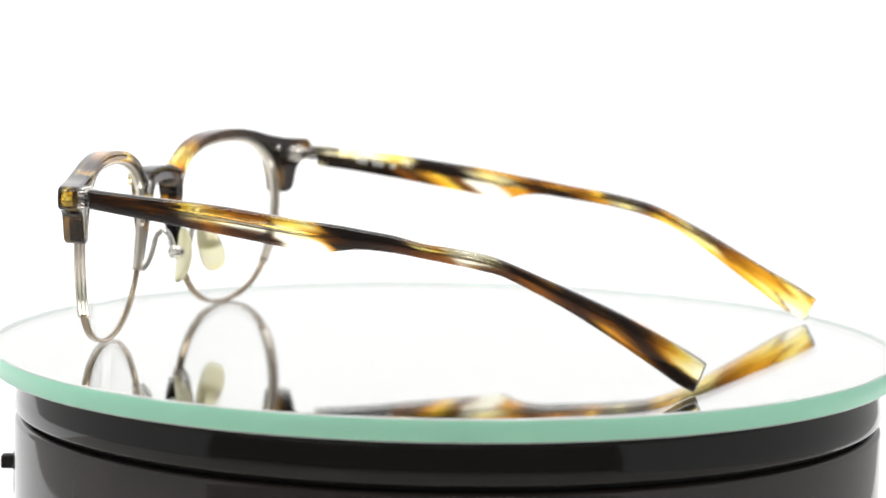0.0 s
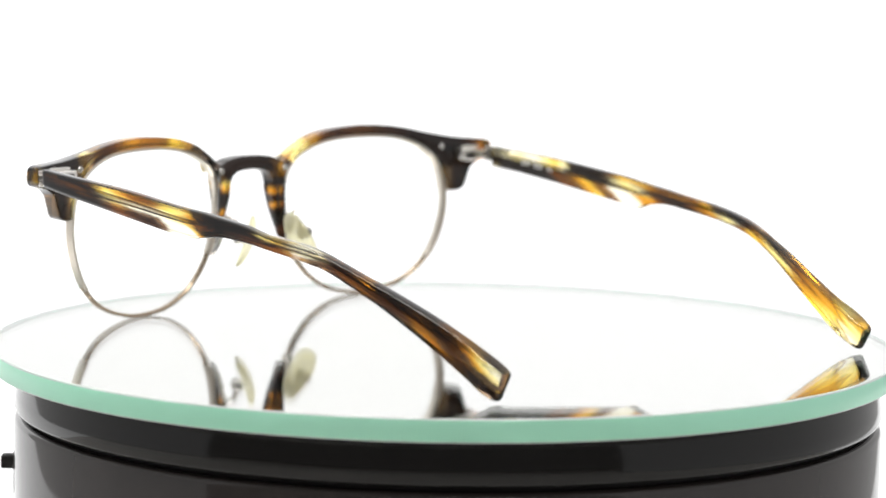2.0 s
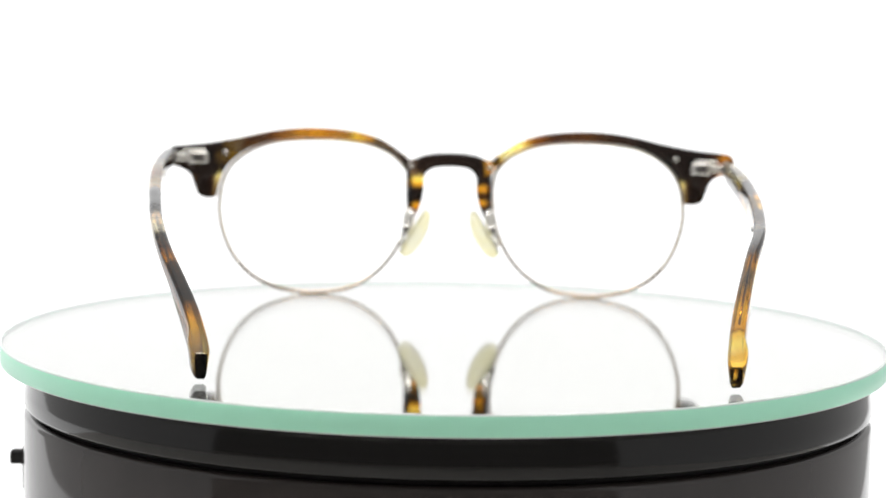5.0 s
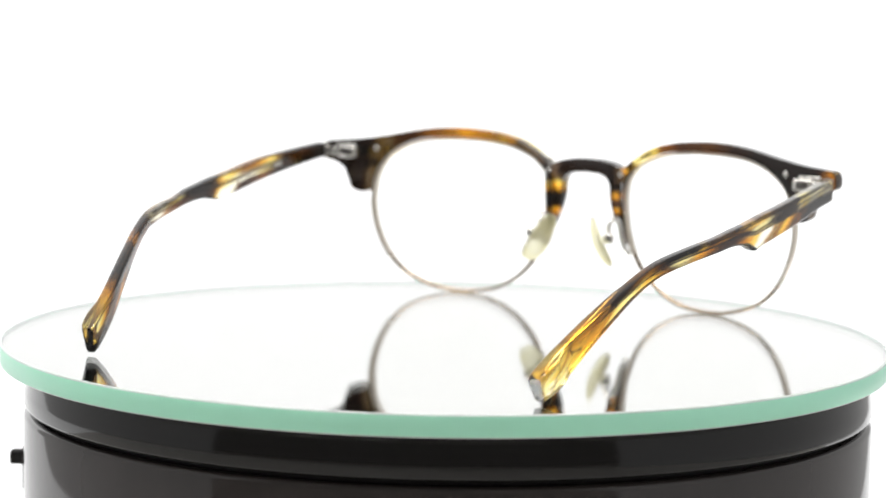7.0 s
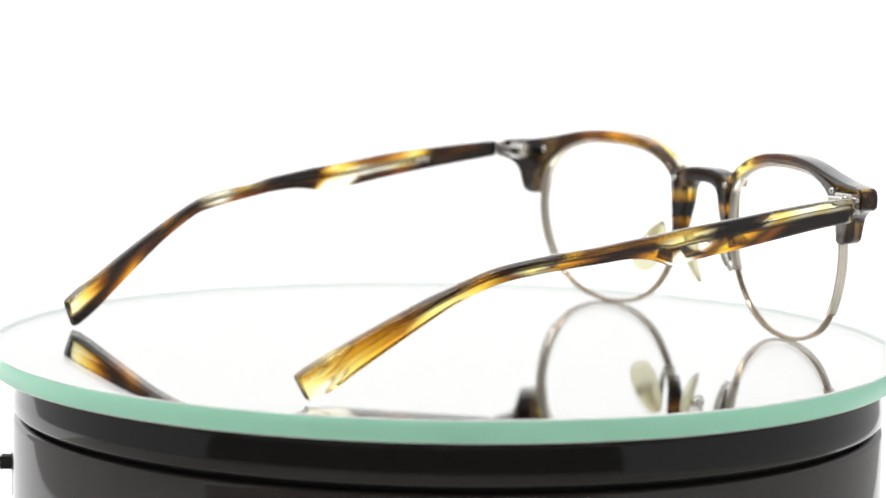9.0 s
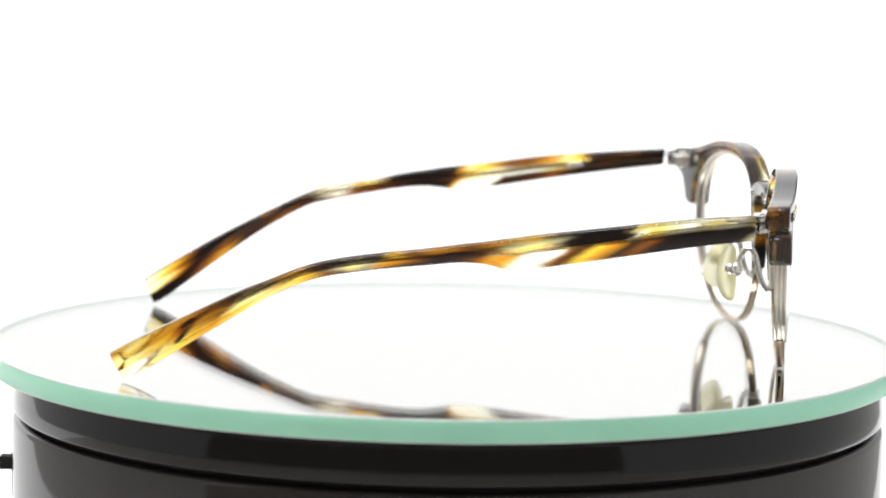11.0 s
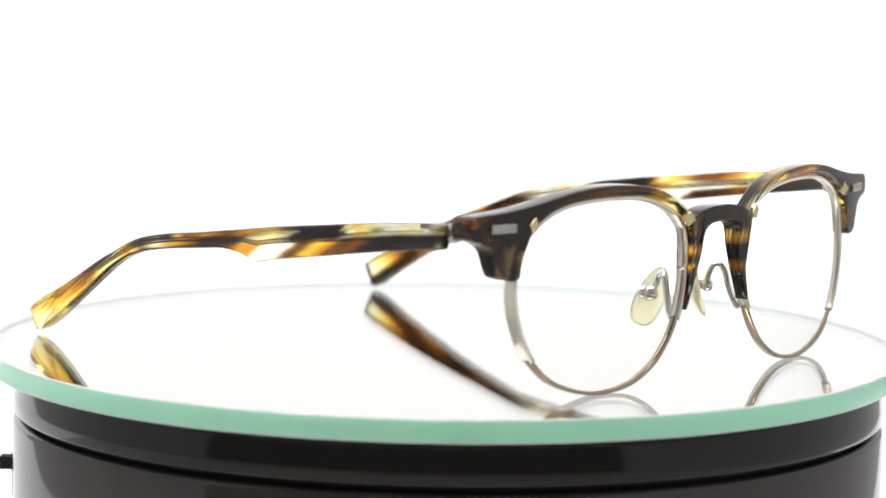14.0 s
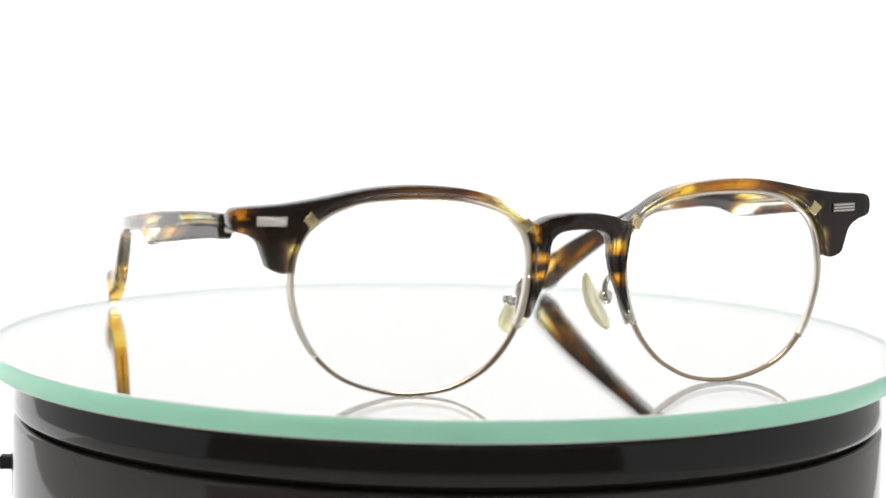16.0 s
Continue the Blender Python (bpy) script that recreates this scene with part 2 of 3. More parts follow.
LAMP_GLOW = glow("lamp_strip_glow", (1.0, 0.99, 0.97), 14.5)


# ---- mesh helpers (millimetres in, metres out) ----
def part(name, bm, mat, parent=None, label="", smooth=True):
    bmesh.ops.recalc_face_normals(bm, faces=bm.faces)
    me = bpy.data.meshes.new(name)
    for f in bm.faces:
        f.smooth = smooth
    bm.to_mesh(me)
    bm.free()
    for one in mat if isinstance(mat, (list, tuple)) else (mat,):
        me.materials.append(one)
    ob = new(name, me)
    ob.parent = parent
    if label:
        tagged(ob, label)
    return ob


def spline(points, steps, closed=False):
    """A smooth line through the points (Catmull-Rom)."""
    p = np.array(points, float)
    n = len(p)
    out = []
    for i in range(n if closed else n - 1):
        a, b, c, d = (p[(i + k) % n] if closed else p[min(max(i + k, 0), n - 1)] for k in (-1, 0, 1, 2))
        for s in range(steps):
            t = s / steps
            out.append(0.5 * (2 * b + (c - a) * t + (2 * a - 5 * b + 4 * c - d) * t * t + (3 * b - a - 3 * c + d) * t ** 3))
    if not closed:
        out.append(p[-1])
    return np.array(out)


def loft(bm, rings, caps=True, wrap=False, slot=0):
    """Skin between rings of equally many points in millimetres."""
    rows = [[bm.verts.new([c * MM for c in v]) for v in ring] for ring in rings]
    pairs = list(zip(rows, rows[1:])) + ([(rows[-1], rows[0])] if wrap else [])
    for a, b in pairs:
        for i in range(len(a)):
            j = (i + 1) % len(a)
            bm.faces.new((a[i], a[j], b[j], b[i])).material_index = slot
    if caps and not wrap:
        bm.faces.new(rows[0]).material_index = slot
        bm.faces.new(rows[-1]).material_index = slot
    return bm


def rounded_box(bm, centre, size, r, turn=None):
    """A box with rounded edges; turn: a rotation matrix."""
    sx, sy, sz = (s / 2 for s in size)
    rings = []
    for k in range(10):
        if k < 5:
            a = math.pi / 2 * k / 4
            inset, y = r * (1 - math.sin(a)), -sy + r * (1 - math.cos(a))
        else:
            a = math.pi / 2 * (9 - k) / 4
            inset, y = r * (1 - math.sin(a)), sy - r * (1 - math.cos(a))
        ring = []
        for qx, qz, a0 in ((1, 1, 0), (-1, 1, 90), (-1, -1, 180), (1, -1, 270)):
            for s in range(4):
                b = radians(a0 + 30 * s)
                rr = max(r - inset, 0.02)
                v = Vector((qx * (sx - r) + rr * math.cos(b), y, qz * (sz - r) + rr * math.sin(b)))
                if turn is not None:
                    v = turn @ v
                ring.append(v + Vector(centre))
        rings.append(ring)
    return loft(bm, rings)


def rod(bm, a, b, r, sides=16, bevel=0.15):
    """A round pin from a to b with softened ends."""
    a, b = Vector(a), Vector(b)
    way = (b - a).normalized()
    u = way.orthogonal().normalized()
    v = way.cross(u)
    rings = []
    for p, rr in ((a, r - bevel), (a + way * bevel, r), (b - way * bevel, r), (b, r - bevel)):
        rings.append([p + (u * math.cos(2 * math.pi * i / sides) + v * math.sin(2 * math.pi * i / sides)) * rr for i in range(sides)])
    return loft(bm, rings)


def wire(bm, points, r, steps=6, sides=10, flat=1.0):
    """A bent wire along a smooth line through the points."""
    p = [Vector(q) for q in spline(points, steps)]
    rings, u = [], None
    for i, q in enumerate(p):
        way = (p[min(i + 1, len(p) - 1)] - p[max(i - 1, 0)]).normalized()
        u = way.orthogonal().normalized() if u is None else (u - way * u.dot(way)).normalized()
        v = way.cross(u)
        rings.append([q + u * (r * math.cos(2 * math.pi * k / sides)) + v * (r * flat * math.sin(2 * math.pi * k / sides)) for k in range(sides)])
    return loft(bm, rings)


def lathe(bm, profile, sides=256, slots=None):
    """A turned body from (radius, height) pairs; slots: the material of each band."""
    rows = [[bm.verts.new((r * MM * math.cos(2 * math.pi * i / sides), r * MM * math.sin(2 * math.pi * i / sides), z * MM)) for i in range(sides)] for r, z in profile]
    for k, (a, b) in enumerate(zip(rows, rows[1:])):
        for i in range(sides):
            bm.faces.new((a[i], a[(i + 1) % sides], b[(i + 1) % sides], b[i])).material_index = slots[k] if slots else 0
    return rows


# ---- the light tent ----
def sheet(name, corners, mat, label):
    """A thin panel, 4 mm thick, from four corners in metres."""
    bm = bmesh.new()
    c = [Vector(v) for v in corners]
    nrm = (c[1] - c[0]).cross(c[3] - c[0]).normalized() * 0.004
    near, far = [bm.verts.new(v) for v in c], [bm.verts.new(v - nrm) for v in c]
    bm.faces.new(near), bm.faces.new(far[::-1])
    for i in range(4):
        bm.faces.new((near[i], near[(i + 1) % 4], far[(i + 1) % 4], far[i]))
    return tagged(part(name, bm, mat, smooth=False), label, name.replace("_", " "), kind="structure")


FLOOR = -0.072


def sweep():
    """The white sheet under the turntable that bends up into the back of the tent; it emits its own brightness."""
    bm = bmesh.new()
    line = [(0.03, FLOOR), (0.20, FLOOR)]
    for k in range(1, 13):
        a = math.pi / 2 * k / 12
        line.append((0.20 + 0.25 * math.sin(a), FLOOR + 0.25 * (1 - math.cos(a))))
    line.append((0.45, 0.55))
    front = [[bm.verts.new((x, y, z)) for y, z in line] for x in (-0.45, 0.235)]
    rear = [[bm.verts.new((x, y + 0.002, z - 0.002)) for y, z in line] for x in (-0.45, 0.235)]
    for i in range(len(line) - 1):
        bm.faces.new((front[0][i], front[0][i + 1], front[1][i + 1], front[1][i]))
        bm.faces.new((rear[0][i], rear[1][i], rear[1][i + 1], rear[0][i + 1]))
    return tagged(part("backdrop", bm, BACK_GLOW), "plain white backdrop sheet bending up behind the turntable, given its own glow", "backdrop", kind="structure")


sweep()
sheet("ground", [(-1.5, -1.6, FLOOR - 0.0022), (1.5, -1.6, FLOOR - 0.0022), (1.5, 1.2, FLOOR - 0.0022), (-1.5, 1.2, FLOOR - 0.0022)], TABLE, "plain white table top under the light tent")
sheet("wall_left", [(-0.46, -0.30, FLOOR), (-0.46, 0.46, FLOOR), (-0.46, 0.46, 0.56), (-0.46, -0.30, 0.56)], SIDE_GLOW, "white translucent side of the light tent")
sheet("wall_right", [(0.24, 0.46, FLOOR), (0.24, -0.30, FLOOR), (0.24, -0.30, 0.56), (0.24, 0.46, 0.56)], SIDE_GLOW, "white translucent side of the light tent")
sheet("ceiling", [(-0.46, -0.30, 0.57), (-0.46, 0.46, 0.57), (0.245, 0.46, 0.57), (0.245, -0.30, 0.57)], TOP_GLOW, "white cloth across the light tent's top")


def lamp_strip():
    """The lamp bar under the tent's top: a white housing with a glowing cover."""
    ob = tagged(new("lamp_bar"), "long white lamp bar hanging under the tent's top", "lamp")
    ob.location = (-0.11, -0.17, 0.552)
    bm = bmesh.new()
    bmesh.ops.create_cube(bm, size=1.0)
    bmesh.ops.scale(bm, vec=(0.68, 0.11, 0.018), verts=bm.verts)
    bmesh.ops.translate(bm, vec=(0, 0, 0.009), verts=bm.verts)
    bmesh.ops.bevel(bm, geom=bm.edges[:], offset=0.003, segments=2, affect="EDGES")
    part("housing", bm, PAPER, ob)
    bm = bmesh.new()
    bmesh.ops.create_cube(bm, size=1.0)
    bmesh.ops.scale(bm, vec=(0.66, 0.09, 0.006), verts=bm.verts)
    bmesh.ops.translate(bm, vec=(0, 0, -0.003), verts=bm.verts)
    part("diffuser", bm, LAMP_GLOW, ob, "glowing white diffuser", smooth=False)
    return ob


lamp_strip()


# ---- the turntable ----
def turntable():
    base = tagged(new("turntable"), "glossy black round motor turntable standing on a white sheet", "turntable")
    base.location = (0, 0, FLOOR - 0.002)
    low = -FLOOR / MM + 2.0
    bm = bmesh.new()
    rows = lathe(bm, [(98.1, 0.0), (100.1, 0.6), (100.8, 2.0), (100.8, low - 17.9), (100.4, low - 16.9), (99.2, low - 16.4), (60, low - 16.4)])
    bm.faces.new(rows[0]), bm.faces.new(rows[-1])
    part("housing", bm, BLACK, base, "glossy black plastic housing")
    bm = bmesh.new()
    rows = lathe(bm, [(70, low - 16.39), (97.9, low - 16.39), (97.9, low - 15.5), (70, low - 15.5)])
    bm.faces.new(rows[0]), bm.faces.new(rows[-1])
    part("gap_ring", bm, SLOT, base, "dark gap under the platter")
    bm = bmesh.new()
    rows = lathe(bm, [(60, low - 15.5), (99.2, low - 15.5), (100.5, low - 15.1), (100.85, low - 14.3), (100.6, low - 11.5), (100.25, low - 9.0), (99.8, low - 7.0), (99.3, low - 5.6), (98.6, low - 5.05), (60, low - 5.05)])
    bm.faces.new(rows[0]), bm.faces.new(rows[-1])
    part("platter", bm, PLATTER_BLACK, base, "glossy black platter")
    bm = bmesh.new()
    rounded_box(bm, (-100.2, 0, low - 33), (3.0, 7, 11.0), 0.6)
    socket = part("switch_plate", bm, BLACK, base)
    bm = bmesh.new()
    rounded_box(bm, (-103.0, 0, low - 30.8), (3.8, 4.0, 3.2), 0.5)
    part("switch_knob", bm, SLOT, socket, "small black toggle")
    return base


turntable()


def mirror_plate():
    bm = bmesh.new()
    R = 105.0
    rows = lathe(bm, [(R - 0.45, 0.0), (R - 0.2, -0.06), (R - 0.05, -0.2), (R, -0.4), (R, -4.7), (R - 0.4, -5.0)], 256, [1, 1, 1, 2, 1])
    bm.faces.new(rows[0]).material_index = 0
    bm.faces.new(rows[-1]).material_index = 3
    ob = part("glass_plate", bm, [PLATE_GLASS, BEVEL, EDGE, MIRROR])
    for f in ob.data.polygons:
        f.use_smooth = len(f.vertices) == 4
    return tagged(ob, "round green-edged glass mirror plate lying on the turntable", "mirror plate")


PLATE = mirror_plate()
PLATE_AT = (-0.0010, -0.0020)
PLATE.location = (*PLATE_AT, 0)

# ---- the eyeglasses (millimetres: x to the wearer's right, y forward, z up, the turning axis at 0, 0) ----
BOW, REAR, THICK = 0.00197, 71.9, 5.0


def bent(x, depth):
    """The y of a point of the front at x, depth millimetres before its rear face."""
    return REAR + depth - BOW * x * x


RIM = [(10.6, 24.5), (10.5, 28.5), (11.2, 32.4), (12.9, 35.0), (16.0, 37.6), (21.6, 39.9), (28.0, 41.0), (35.0, 41.3), (42.5, 41.0), (48.0, 40.1), (53.0, 38.1),
       (57.3, 34.7), (59.6, 30.6), (60.5, 26.2), (60.7, 22.0), (59.8, 17.0), (57.8, 11.8), (54.7, 7.3), (50.0, 3.5), (43.3, 1.0), (36.0, 0.05), (27.5, 1.1),
       (20.7, 4.4), (16.3, 8.6), (13.2, 13.6), (11.3, 19.4)]
TOP_EDGE = [(0.0, 37.6), (3.5, 37.5), (7.0, 36.9), (9.3, 36.0), (10.9, 35.9), (13.8, 38.2), (18.5, 41.1), (24.5, 42.9), (30.5, 43.65), (36.5, 43.9), (42.5, 43.6), (48.3, 42.75),
            (55.7, 41.2), (63.0, 40.0), (69.5, 39.45), (72.0, 39.1), (73.1, 38.0), (73.2, 35.6), (72.3, 34.4), (69.7, 33.6), (67.4, 31.9), (66.2, 28.8), (65.3, 26.7), (63.3, 25.8), (61.6, 25.8)]
NOSE_EDGE = [(11.9, 16.0), (11.5, 15.75), (10.8, 16.5), (9.2, 20.3), (7.6, 24.2), (6.9, 28.0), (6.9, 30.8), (6.0, 32.7), (3.8, 33.8), (0.0, 34.1)]


def outline_normals(p):
    d = np.roll(p, -1, 0) - np.roll(p, 1, 0)
    n = np.stack([d[:, 1], -d[:, 0]], 1)
    return n / np.maximum(np.linalg.norm(n, axis=1, keepdims=True), 1e-9)


def rim_line(steps=5):
    return spline(RIM, steps, True)


def brow_outline():
    """The whole acetate front, both halves, as one closed line of (x, z)."""
    top = spline(TOP_EDGE, 6)
    rim = rim_line(6)
    n = outline_normals(rim)
    if np.mean(n * (rim - rim.mean(0))) < 0:
        n = -n
    lined = rim + n * 0.15
    keep = [q for q in lined[::1]]
    lo_out = min(range(len(keep)), key=lambda i: abs(keep[i][0] - 60.7) + abs(keep[i][1] - 25.9))
    lo_in = min(range(len(keep)), key=lambda i: abs(keep[i][0] - 12.1) + abs(keep[i][1] - 16.6))
    inner = []
    i = lo_out
    while i != lo_in:
        inner.append(keep[i])
        i = (i - 1) % len(keep)
    nose = spline(NOSE_EDGE, 6)
    half = np.concatenate([top, np.array(inner), nose])
    left = half[::-1].copy()
    left[:, 0] *= -1
    return np.concatenate([half, left[1:-1]]), len(half)


def bevelled_slab(outline, back, thick, r, half, slope):
    """A slab with rounded edges: the outline in (x, z), swept forward and bent to the front's bow. slope: how far each point's front edge is cut back."""
    n = outline_normals(outline)
    area = np.sum(outline[:, 0] * np.roll(outline[:, 1], -1) - np.roll(outline[:, 0], -1) * outline[:, 1])
    if area < 0:
        n = -n
    bm = bmesh.new()
    rows = []
    for k in range(10):
        near = k < 5
        a = math.pi / 2 * (k if near else 9 - k) / 4
        cut = np.zeros(len(outline)) if near else slope
        q = outline - n * ((r + 1.0 * cut) * (1 - math.sin(a)))[:, None]
        depth = np.full(len(outline), r * (1 - math.cos(a))) if near else thick - (r + 1.5 * cut) * (1 - math.cos(a))
        rows.append([bm.verts.new((x * MM, (back + d) * MM, z * MM)) for (x, z), d in zip(q, depth)])
    for a, b in zip(rows, rows[1:]):
        for i in range(len(a)):
            bm.faces.new((a[i], a[(i + 1) % len(a)], b[(i + 1) % len(a)], b[i]))
    caps = []
    for row in (rows[0], rows[-1]):
        caps += [bm.faces.new(row[:half]), bm.faces.new(row[half - 1:] + row[:1])]
    bmesh.ops.triangulate(bm, faces=caps, ngon_method="EAR_CLIP")
    for v in bm.verts:
        if abs(v.co.x) < 14 * MM and v.co.z < 31 * MM:      # the nose legs thin out downwards
            thin = min((31 - v.co.z / MM) / 6.0, 1.0)
            v.co.y = (back + 2.3) * MM + (v.co.y - (back + 2.3) * MM) * (1 - 0.36 * thin)
        v.co.y -= BOW * (v.co.x / MM) ** 2 * MM
    return bm


def front_slab():
    outline, half = brow_outline()
    count = len(spline(TOP_EDGE, 6))
    nose = len(spline(NOSE_EDGE, 6))
    along = np.arange(half)
    lens_edge = (along >= count) & (along < half - nose)
    rise = np.clip((outline[:half, 1] - 32.0) / 5.0, 0, 1)
    slope = np.where(lens_edge, rise * rise * (3 - 2 * rise), 0.0)
    return bevelled_slab(outline, REAR, THICK, 0.55, half, np.concatenate([slope, slope[::-1][1:-1]]))


glasses = tagged(new("eyeglasses"), "tortoiseshell browline eyeglasses with thin metal rims, arms unfolded", "eyeglasses")
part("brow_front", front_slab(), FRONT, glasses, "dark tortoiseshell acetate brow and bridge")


def rim_band(side, start, stop, depth0, depth1, radial, grooves):
    """A stretch of the metal rim from one share of its length to another."""
    line = rim_line(8)
    n = outline_normals(line)
    if np.mean(n * (line - line.mean(0))) < 0:
        n = -n
    count = len(line)
    i0, i1 = int(start * count), int(stop * count)
    section = []
    if grooves:
        marks = np.linspace(depth0, depth1, 13)
        for k, d in enumerate(marks):
            section.append((0.0 if k in (0, 12) else (-0.10 if k in (4, 8) else 0.08), d))
    else:
        for k in range(7):
            a = math.pi * k / 6
            section.append((0.12 * math.sin(a), (depth0 + depth1) / 2 - (depth1 - depth0) / 2 * math.cos(a)))
    section += [(-radial, depth1 - 0.15), (-radial, depth0 + 0.15)]
    rings = []
    for i in range(i0, i1 + 1):
        x, z = line[i % count]
        nx, nz = n[i % count]
        ring = []
        for out, d in section:
            px, pz = x + nx * out, max(z + nz * out, 0.0)
            ring.append((side * px + 0.35, bent(px, d), pz))
        rings.append(ring)
    bm = bmesh.new()
    return loft(bm, rings, wrap=False)


def rims_and_lenses(side):
    rim = part("rim", rim_band(side, 0.0, 0.645, 0.9, 3.7, 0.75, True), RIM_SIDE, glasses, "thin grooved metal rim")
    part("lower_rim", rim_band(side, 0.642, 0.93, 1.4, 3.2, 0.75, False), RIM_METAL, rim, "thin antique gold lower rim")
    part("inner_rim", rim_band(side, 0.927, 1.0, 0.9, 3.7, 0.75, True), RIM_SIDE, rim)
    line = rim_line(4)
    n = outline_normals(line)
    if np.mean(n * (line - line.mean(0))) < 0:
        n = -n
    inner = line - n * 0.7
    cx, cz = inner.mean(0)
    bm = bmesh.new()
    rings = []
    for depth, shares in ((1.75, (0.08, 0.3, 0.55, 0.8, 1.0)), (2.95, (1.0, 0.8, 0.55, 0.3, 0.08))):
        for s in shares:
            ring = []
            for x, z in inner:
                px, pz = cx + (x - cx) * s, cz + (z - cz) * s
                dome = 1.3 * (1 - s * s)
                ring.append((side * px + 0.35, bent(px, depth + dome), pz))
            rings.append(ring)
    loft(bm, rings)
    bm.verts.index_update()
    for e in bm.edges:
        a, b = sorted(v.index // len(inner) for v in e.verts)
        if (a, b) in ((4, 4), (5, 5)):
            e.smooth = False
    part("lens", bm, LENS, glasses, "clear colourless lens")


for side in (1, -1):
    rims_and_lenses(side)


ARM_R = [(59.5, 37.5, 59.2, 32.1), (57.5, 37.4, 57.3, 31.9), (49.7, 36.9, 49.3, 31.1), (38.1, 35.9, 38.0, 29.6), (26.4, 34.6, 26.4, 27.9), (14.6, 33.3, 14.6, 26.2), (10.9, 32.8, 10.7, 25.45),
         (9.0, 32.5, 8.8, 25.15), (6.8, 32.2, 6.8, 25.7), (3.5, 31.7, 3.5, 26.7), (-2.0, 31.0, -2.0, 27.1), (-9.7, 29.9, -9.3, 26.4), (-19.8, 28.7, -19.4, 25.3), (-29.5, 27.0, -28.6, 23.8),
         (-35.5, 25.2, -34.9, 22.0), (-41.8, 22.5, -41.3, 19.1), (-48.4, 19.6, -47.8, 15.2), (-62.0, 12.8, -61.0, 6.8), (-68.9, 9.4, -67.2, 2.9), (-75.4, 5.9, -72.6, 0.45)]
ARM_L = [(58.9, 38.9, 58.5, 34.8), (57.0, 38.8, 56.6, 34.5), (40.5, 37.7, 40.0, 32.4), (27.6, 36.7, 27.0, 30.6), (15.1, 35.1, 14.5, 28.7), (9.0, 34.4, 8.4, 27.9), (6.0, 34.1, 5.5, 27.9),
         (3.0, 33.8, 2.5, 28.3), (-2.6, 33.0, -2.6, 28.8), (-9.3, 32.0, -9.8, 28.3), (-15.4, 30.6, -15.6, 27.4), (-21.3, 29.9, -21.8, 26.4), (-27.2, 29.0, -27.7, 25.3),
         (-33.0, 27.2, -33.3, 23.7), (-44.4, 22.1, -44.2, 18.0), (-55.7, 16.6, -55.2, 10.8), (-67.1, 10.3, -66.3, 3.0), (-73.2, 6.7, -70.8, 0.25)]
BEND_R = ((60, 72.0), (50, 72.6), (35, 73.5), (20, 73.8), (5, 73.5), (-10, 72.5), (-22, 70.9), (-33, 68.6), (-45, 66.0), (-60, 63.0), (-77, 60.6))
BEND_L = ((60, 72.3), (48, 73.0), (30, 72.8), (12, 71.6), (-4, 70.0), (-18, 68.4), (-29, 66.6), (-38, 64.2), (-50, 59.9), (-62, 55.8), (-77, 51.9))


SMOOTH = {id(b): spline(b[::-1], 6).T for b in (BEND_R, BEND_L)}


def across(bend, y):
    ys, xs = SMOOTH[id(bend)]
    return float(np.interp(y, ys, xs))


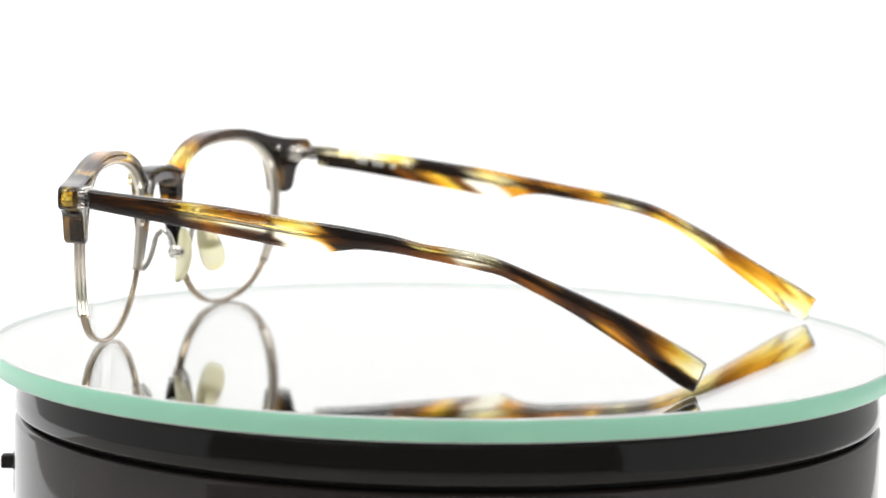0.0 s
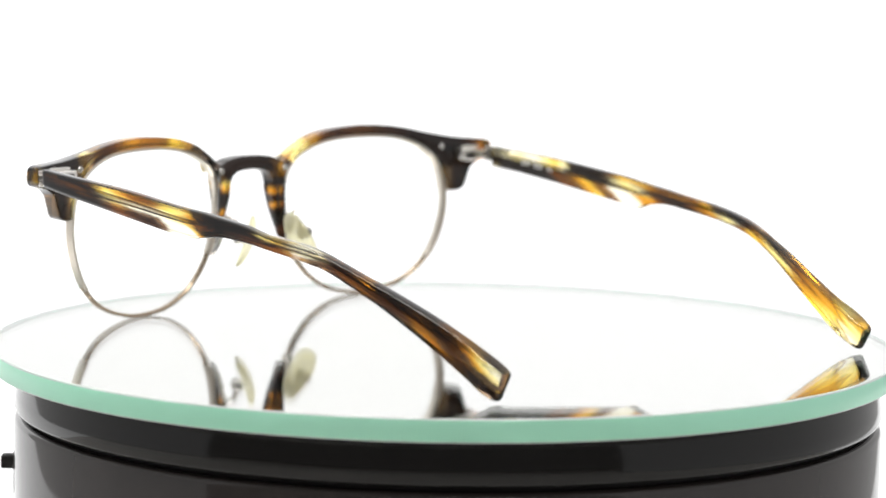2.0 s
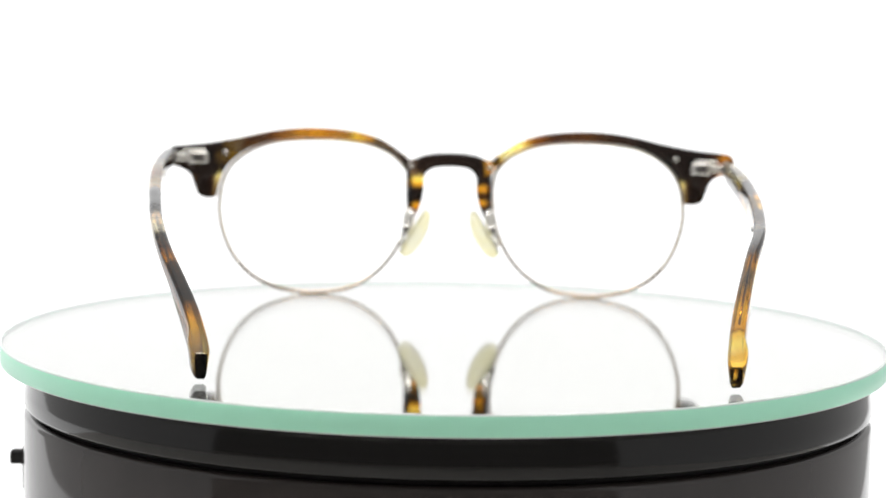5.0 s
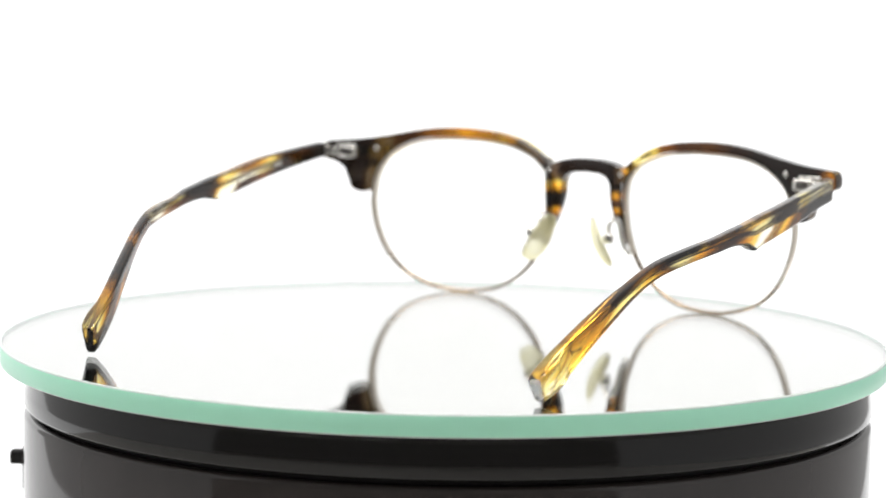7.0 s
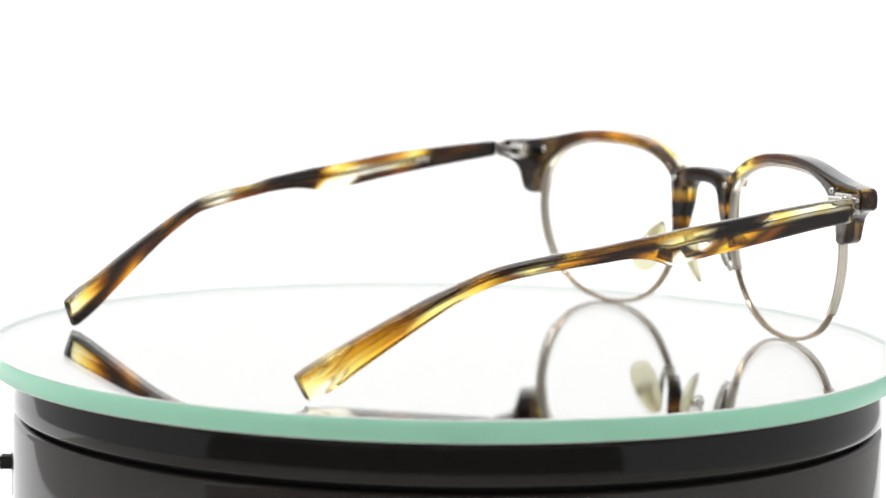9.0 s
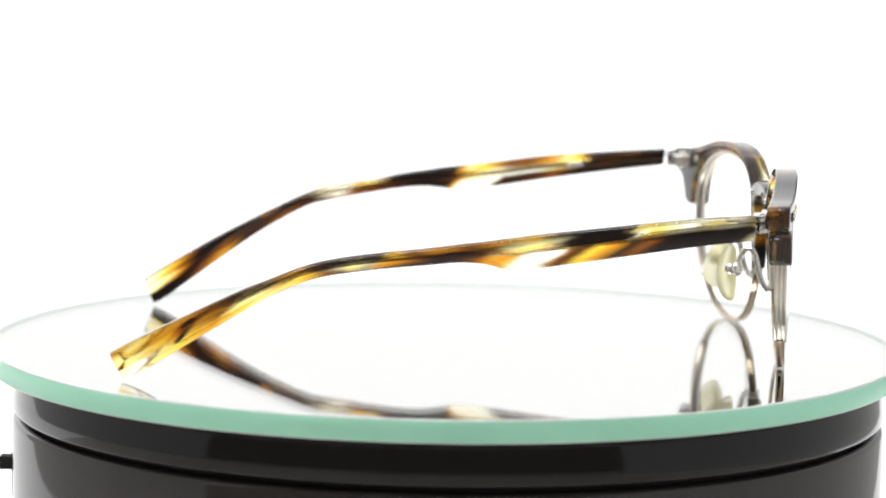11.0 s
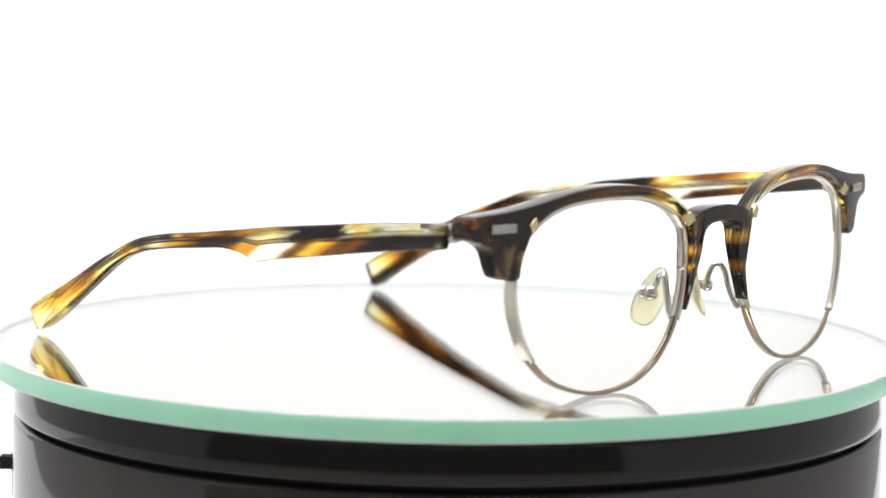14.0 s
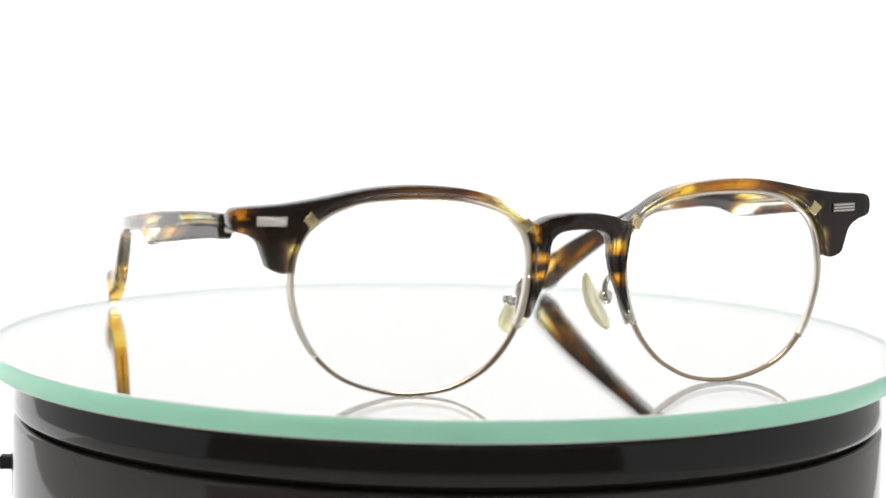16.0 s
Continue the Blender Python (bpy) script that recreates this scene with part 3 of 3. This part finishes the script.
def arm(side, rows, bend, mat):
    """A temple arm: stations of its top and bottom edge, its bend seen from above."""
    fine = spline(rows, 5)
    rings = []
    last = len(fine) - 1
    for i, (yt, zt, yb, zb) in enumerate(fine):
        half_t = 1.42 + 0.3 * min(max((-35.0 - yt) / 35.0, 0.0), 1.0)
        head, tail = (0.62, 0.86, 0.96), (0.56, 0.82, 0.93, 0.98)
        f = min(max((i - last + 8) / 6.0, 0.0), 1.0)
        taper = f * f * (3 - 2 * f)
        step = min(max((-64.5 - (yt + yb) / 2) / 4.0, 0.0), 1.0)
        shrink = head[i] if i < 3 else tail[last - i] if last - i < 4 else 1.0
        top = np.array((yt, zt))
        bot = np.array((yb, zb))
        bot[1] = max(bot[1], 0.02)
        mid, arm_half = (top + bot) / 2, (top - bot) / 2
        high = np.linalg.norm(arm_half)
        r = 0.9
        ring = []
        for qx, qz, a0 in ((1, 1, 0), (-1, 1, 90), (-1, -1, 180), (1, -1, 270)):
            for s in range(5):
                a = radians(a0 + 22.5 * s)
                u = (qx * (half_t - r) + r * math.cos(a)) * shrink
                if u > 0:       # fuller outside, and the end steps out a little
                    u = u * 1.1 + 0.9 * step
                w = (qz * (high - r) + r * math.sin(a)) / high * (1 - (1 - shrink) * 0.22)
                u *= 1.0 - 0.35 * taper * max(-w, 0.0)      # the tip narrows towards its lower edge
                y, z = mid + arm_half * w
                ring.append((side * (across(bend, y) + u), y, z))
        rings.append(ring)
    bm = bmesh.new()
    loft(bm, rings)
    for f in bm.faces:
        if len(f.verts) > 4:
            for e in f.edges:
                e.smooth = False
    limb = part("temple_arm", bm, mat, glasses, "streaked amber and dark brown tortoiseshell acetate arm")
    core = []
    stations = fine[2:-10:2]
    for i, (yt, zt, yb, zb) in enumerate(stations):
        y, z = (yt + yb) / 2, zt * 0.56 + zb * 0.44
        wide = 0.34 + 0.46 * min(max((y - 6.0) / 40.0, 0.0), 1.0)
        wide *= min(1.0, 0.25 + 0.25 * (len(stations) - 1 - i))
        core.append([(side * (across(bend, y) + 0.26 * math.cos(a)), y, z + wide * math.sin(a)) for a in np.linspace(0, 2 * math.pi, 12, endpoint=False)])
    bm = bmesh.new()
    loft(bm, core)
    strip = part("core_wire", bm, BRIGHT, limb, "flat silver wire core inside the acetate")
    # added dark rods draw the dark lines that the wire's bored channel shows
    for k in (3, 9):
        bm = bmesh.new()
        wire(bm, [ring[k] for ring in core[:-2]], 0.13, 1, 6)
        part("bore_line", bm, DARK_STEEL, strip)
    return limb


arm_r = arm(1, ARM_R, BEND_R, RIGHT_ARM)
arm_l = arm(-1, ARM_L, BEND_L, LEFT_ARM)


def hinge(side, z, x):
    """The barrel hinge between the front and an arm."""
    bm = bmesh.new()
    rounded_box(bm, (side * (x - 6.8), 62.6, z - 0.1), (5.0, 4.2, 3.1), 0.45)
    block = part("hinge", bm, BRIGHT, glasses, "polished silver metal hinge")
    bm = bmesh.new()
    rounded_box(bm, (side * (x - 6.8), 60.4, z - 0.1), (2.8, 0.5, 1.7), 0.2)
    part("hinge_face", bm, DARK_STEEL, block)
    bm = bmesh.new()
    rounded_box(bm, (side * (x - 5.4), 63.4, z + 1.75), (6.0, 2.6, 0.8), 0.25)
    part("hinge_flange", bm, BRIGHT, block)
    bm = bmesh.new()
    rounded_box(bm, (side * (x - 2.7), 61.4, z), (4.6, 1.7, 1.9), 0.4)
    part("hinge_link", bm, BRIGHT, block)
    for dz in (-1.25, 0.0, 1.25):
        bm = bmesh.new()
        rod(bm, (side * x, 60.9, z + dz - 0.58), (side * x, 60.9, z + dz + 0.58), 1.35)
        part("knuckle", bm, SILVER if dz else DARK_STEEL, block)
    bm = bmesh.new()
    rod(bm, (side * x, 60.9, z - 2.1), (side * x, 60.9, z + 2.1), 0.6)
    part("hinge_screw", bm, DARK_STEEL, block, "dark hinge screw")
    bm = bmesh.new()
    rounded_box(bm, (side * (x + 0.5), 56.2, z + 1.0), (1.1, 6.0, 1.3), 0.3)
    part("hinge_tongue", bm, BRIGHT, block)


hinge(1, 35.6, 71.5)
hinge(-1, 36.6, 71.9)


def trims(side):
    """Rivets, plaques and their diamond heads on the front."""
    for x, z in ((58.5, 37.6), (10.4, 34.1)):
        bm = bmesh.new()
        rod(bm, (side * x, bent(x, -0.25), z), (side * x, bent(x, 0.6), z), 0.78)
        r = part("rivet", bm, BRIGHT, glasses, "small silver rivet")
        bm = bmesh.new()
        rod(bm, (side * x, bent(x, -0.32), z), (side * x, bent(x, -0.1), z), 0.34, 10, 0.05)
        part("rivet_pin", bm, DARK_STEEL, r)
    for x, z, lean, tip in ((57.4, 36.8, 40, 14), (12.4, 35.4, 35, -14)):
        turn = Matrix.Rotation(math.atan(2 * BOW * x) * -side, 3, "Z") @ Matrix.Rotation(radians(tip * side), 3, "Z") @ Matrix.Rotation(radians(lean * side), 3, "Y")
        bm = bmesh.new()
        rounded_box(bm, (side * x, bent(x, THICK - 0.4), z), (2.4, 1.1, 2.4), 0.18, turn)
        part("diamond_rivet", bm, BRASS, glasses, "pale brass diamond-shaped rivet head")
    x, z = 65.2, 36.6
    turn = Matrix.Rotation(math.atan(2 * BOW * x) * -side, 3, "Z")
    bm = bmesh.new()
    rounded_box(bm, (side * x, bent(x, THICK - 0.05), z), (6.2, 0.7, 2.0), 0.15, turn)
    plaque = part("plaque", bm, DARK_STEEL, glasses, "small ribbed silver plaque")
    for dz in (-0.62, 0.0, 0.62):
        bm = bmesh.new()
        rounded_box(bm, Vector((side * x, bent(x, THICK - 0.05), z + dz)) + turn @ Vector((0, 0.35, 0)), (6.1, 0.5, 0.42), 0.14, turn)
        part("rib", bm, SILVER, plaque)


for side in (1, -1):
    trims(side)


def nose_piece(side):
    """The pad arm, its box and the pad."""
    bm = bmesh.new()
    wire(bm, [(side * 12.6, 72.6, 13.6), (side * 12.2, 71.2, 15.5), (side * 11.6, 70.2, 18.5), (side * 11.4, 69.6, 21.2), (side * 10.8, 68.6, 22.9), (side * 10.1, 67.2, 22.6),
              (side * 9.9, 66.2, 20.8), (side * 10.3, 65.4, 18.6)], 0.7)
    stem = part("pad_arm", bm, BRIGHT, glasses, "bent silver wire pad arm")
    bm = bmesh.new()
    rod(bm, (side * 11.6, 65.6, 18.4), (side * 9.6, 64.85, 18.1), 1.6, 20, 0.6)
    part("pad_box", bm, BRIGHT, stem)
    bm = bmesh.new()
    rod(bm, (side * 11.3, 62.9, 18.5), (side * 10.9, 64.6, 18.4), 1.45, 18, 0.5)
    knob = part("pad_screw", bm, BRIGHT, stem)
    bm = bmesh.new()
    rod(bm, (side * 11.33, 62.75, 18.5), (side * 11.28, 63.0, 18.5), 0.55, 12, 0.06)
    part("screw_slot", bm, DARK_STEEL, knob)
    centre = Vector((side * 8.7, 63.9, 17.3))
    long_way = Vector((side * -3.5, 0.9, 6.4)).normalized()
    face = Vector((side * -0.83, -0.56, 0.0))
    face = (face - long_way * face.dot(long_way)).normalized()
    wide = long_way.cross(face)
    rings = []
    for k in range(1, 16):
        a = math.pi * k / 16
        s, c = math.sin(a) ** 0.75, math.cos(a)
        mid = centre + long_way * (6.9 * c) + face * (-1.0 * c * c + 0.6)
        grow = 3.1 * s * (1.0 + 0.18 * -c)
        rings.append([mid + wide * (grow * math.cos(2 * math.pi * i / 20)) + face * (1.25 * s * math.sin(2 * math.pi * i / 20)) for i in range(20)])
    bm = bmesh.new()
    loft(bm, rings)
    part("nose_pad", bm, PAD, glasses, "soft pale yellow silicone nose pad")


for side in (1, -1):
    nose_piece(side)


def print_marks(owner, side, bend, y0, pieces, z_at, slope, lift):
    """Small unreadable white print inside an arm, as bars."""
    y = y0
    for length, gap in pieces:
        y -= length / 2
        bm = bmesh.new()
        rounded_box(bm, (side * (across(bend, y) - 1.72), y, z_at + slope * (y - y0) + lift), (0.08, length, 1.1), 0.03)
        part("print_mark", bm, PRINT, owner, "tiny white printed mark")
        y -= length / 2 + gap


print_marks(arm_l, -1, BEND_L, 38.0, [(0.9, 0.25), (0.9, 0.25), (0.5, 0.25), (0.9, 0.25)], 34.2, 0.10, 0.6)
print_marks(arm_r, 1, BEND_R, 48.0, [(0.8, 0.2), (0.8, 0.2), (0.6, 1.6), (0.9, 0.2), (0.9, 0.2), (0.7, 1.6), (0.7, 0.2), (0.7, 0.2)], 33.6, 0.12, 0.4)


# ---- what moves ----
def motions():
    rows = [(k * 0.5, SPIN_START + SPIN_RATE * k * 0.5) for k in range(33)]
    walk(glasses, [(t, pose(0, 0, 0, 0, 0, a)) for t, a in rows])
    walk(PLATE, [(t, pose(*PLATE_AT, 0, 0, 0, a)) for t, a in rows])


motions()
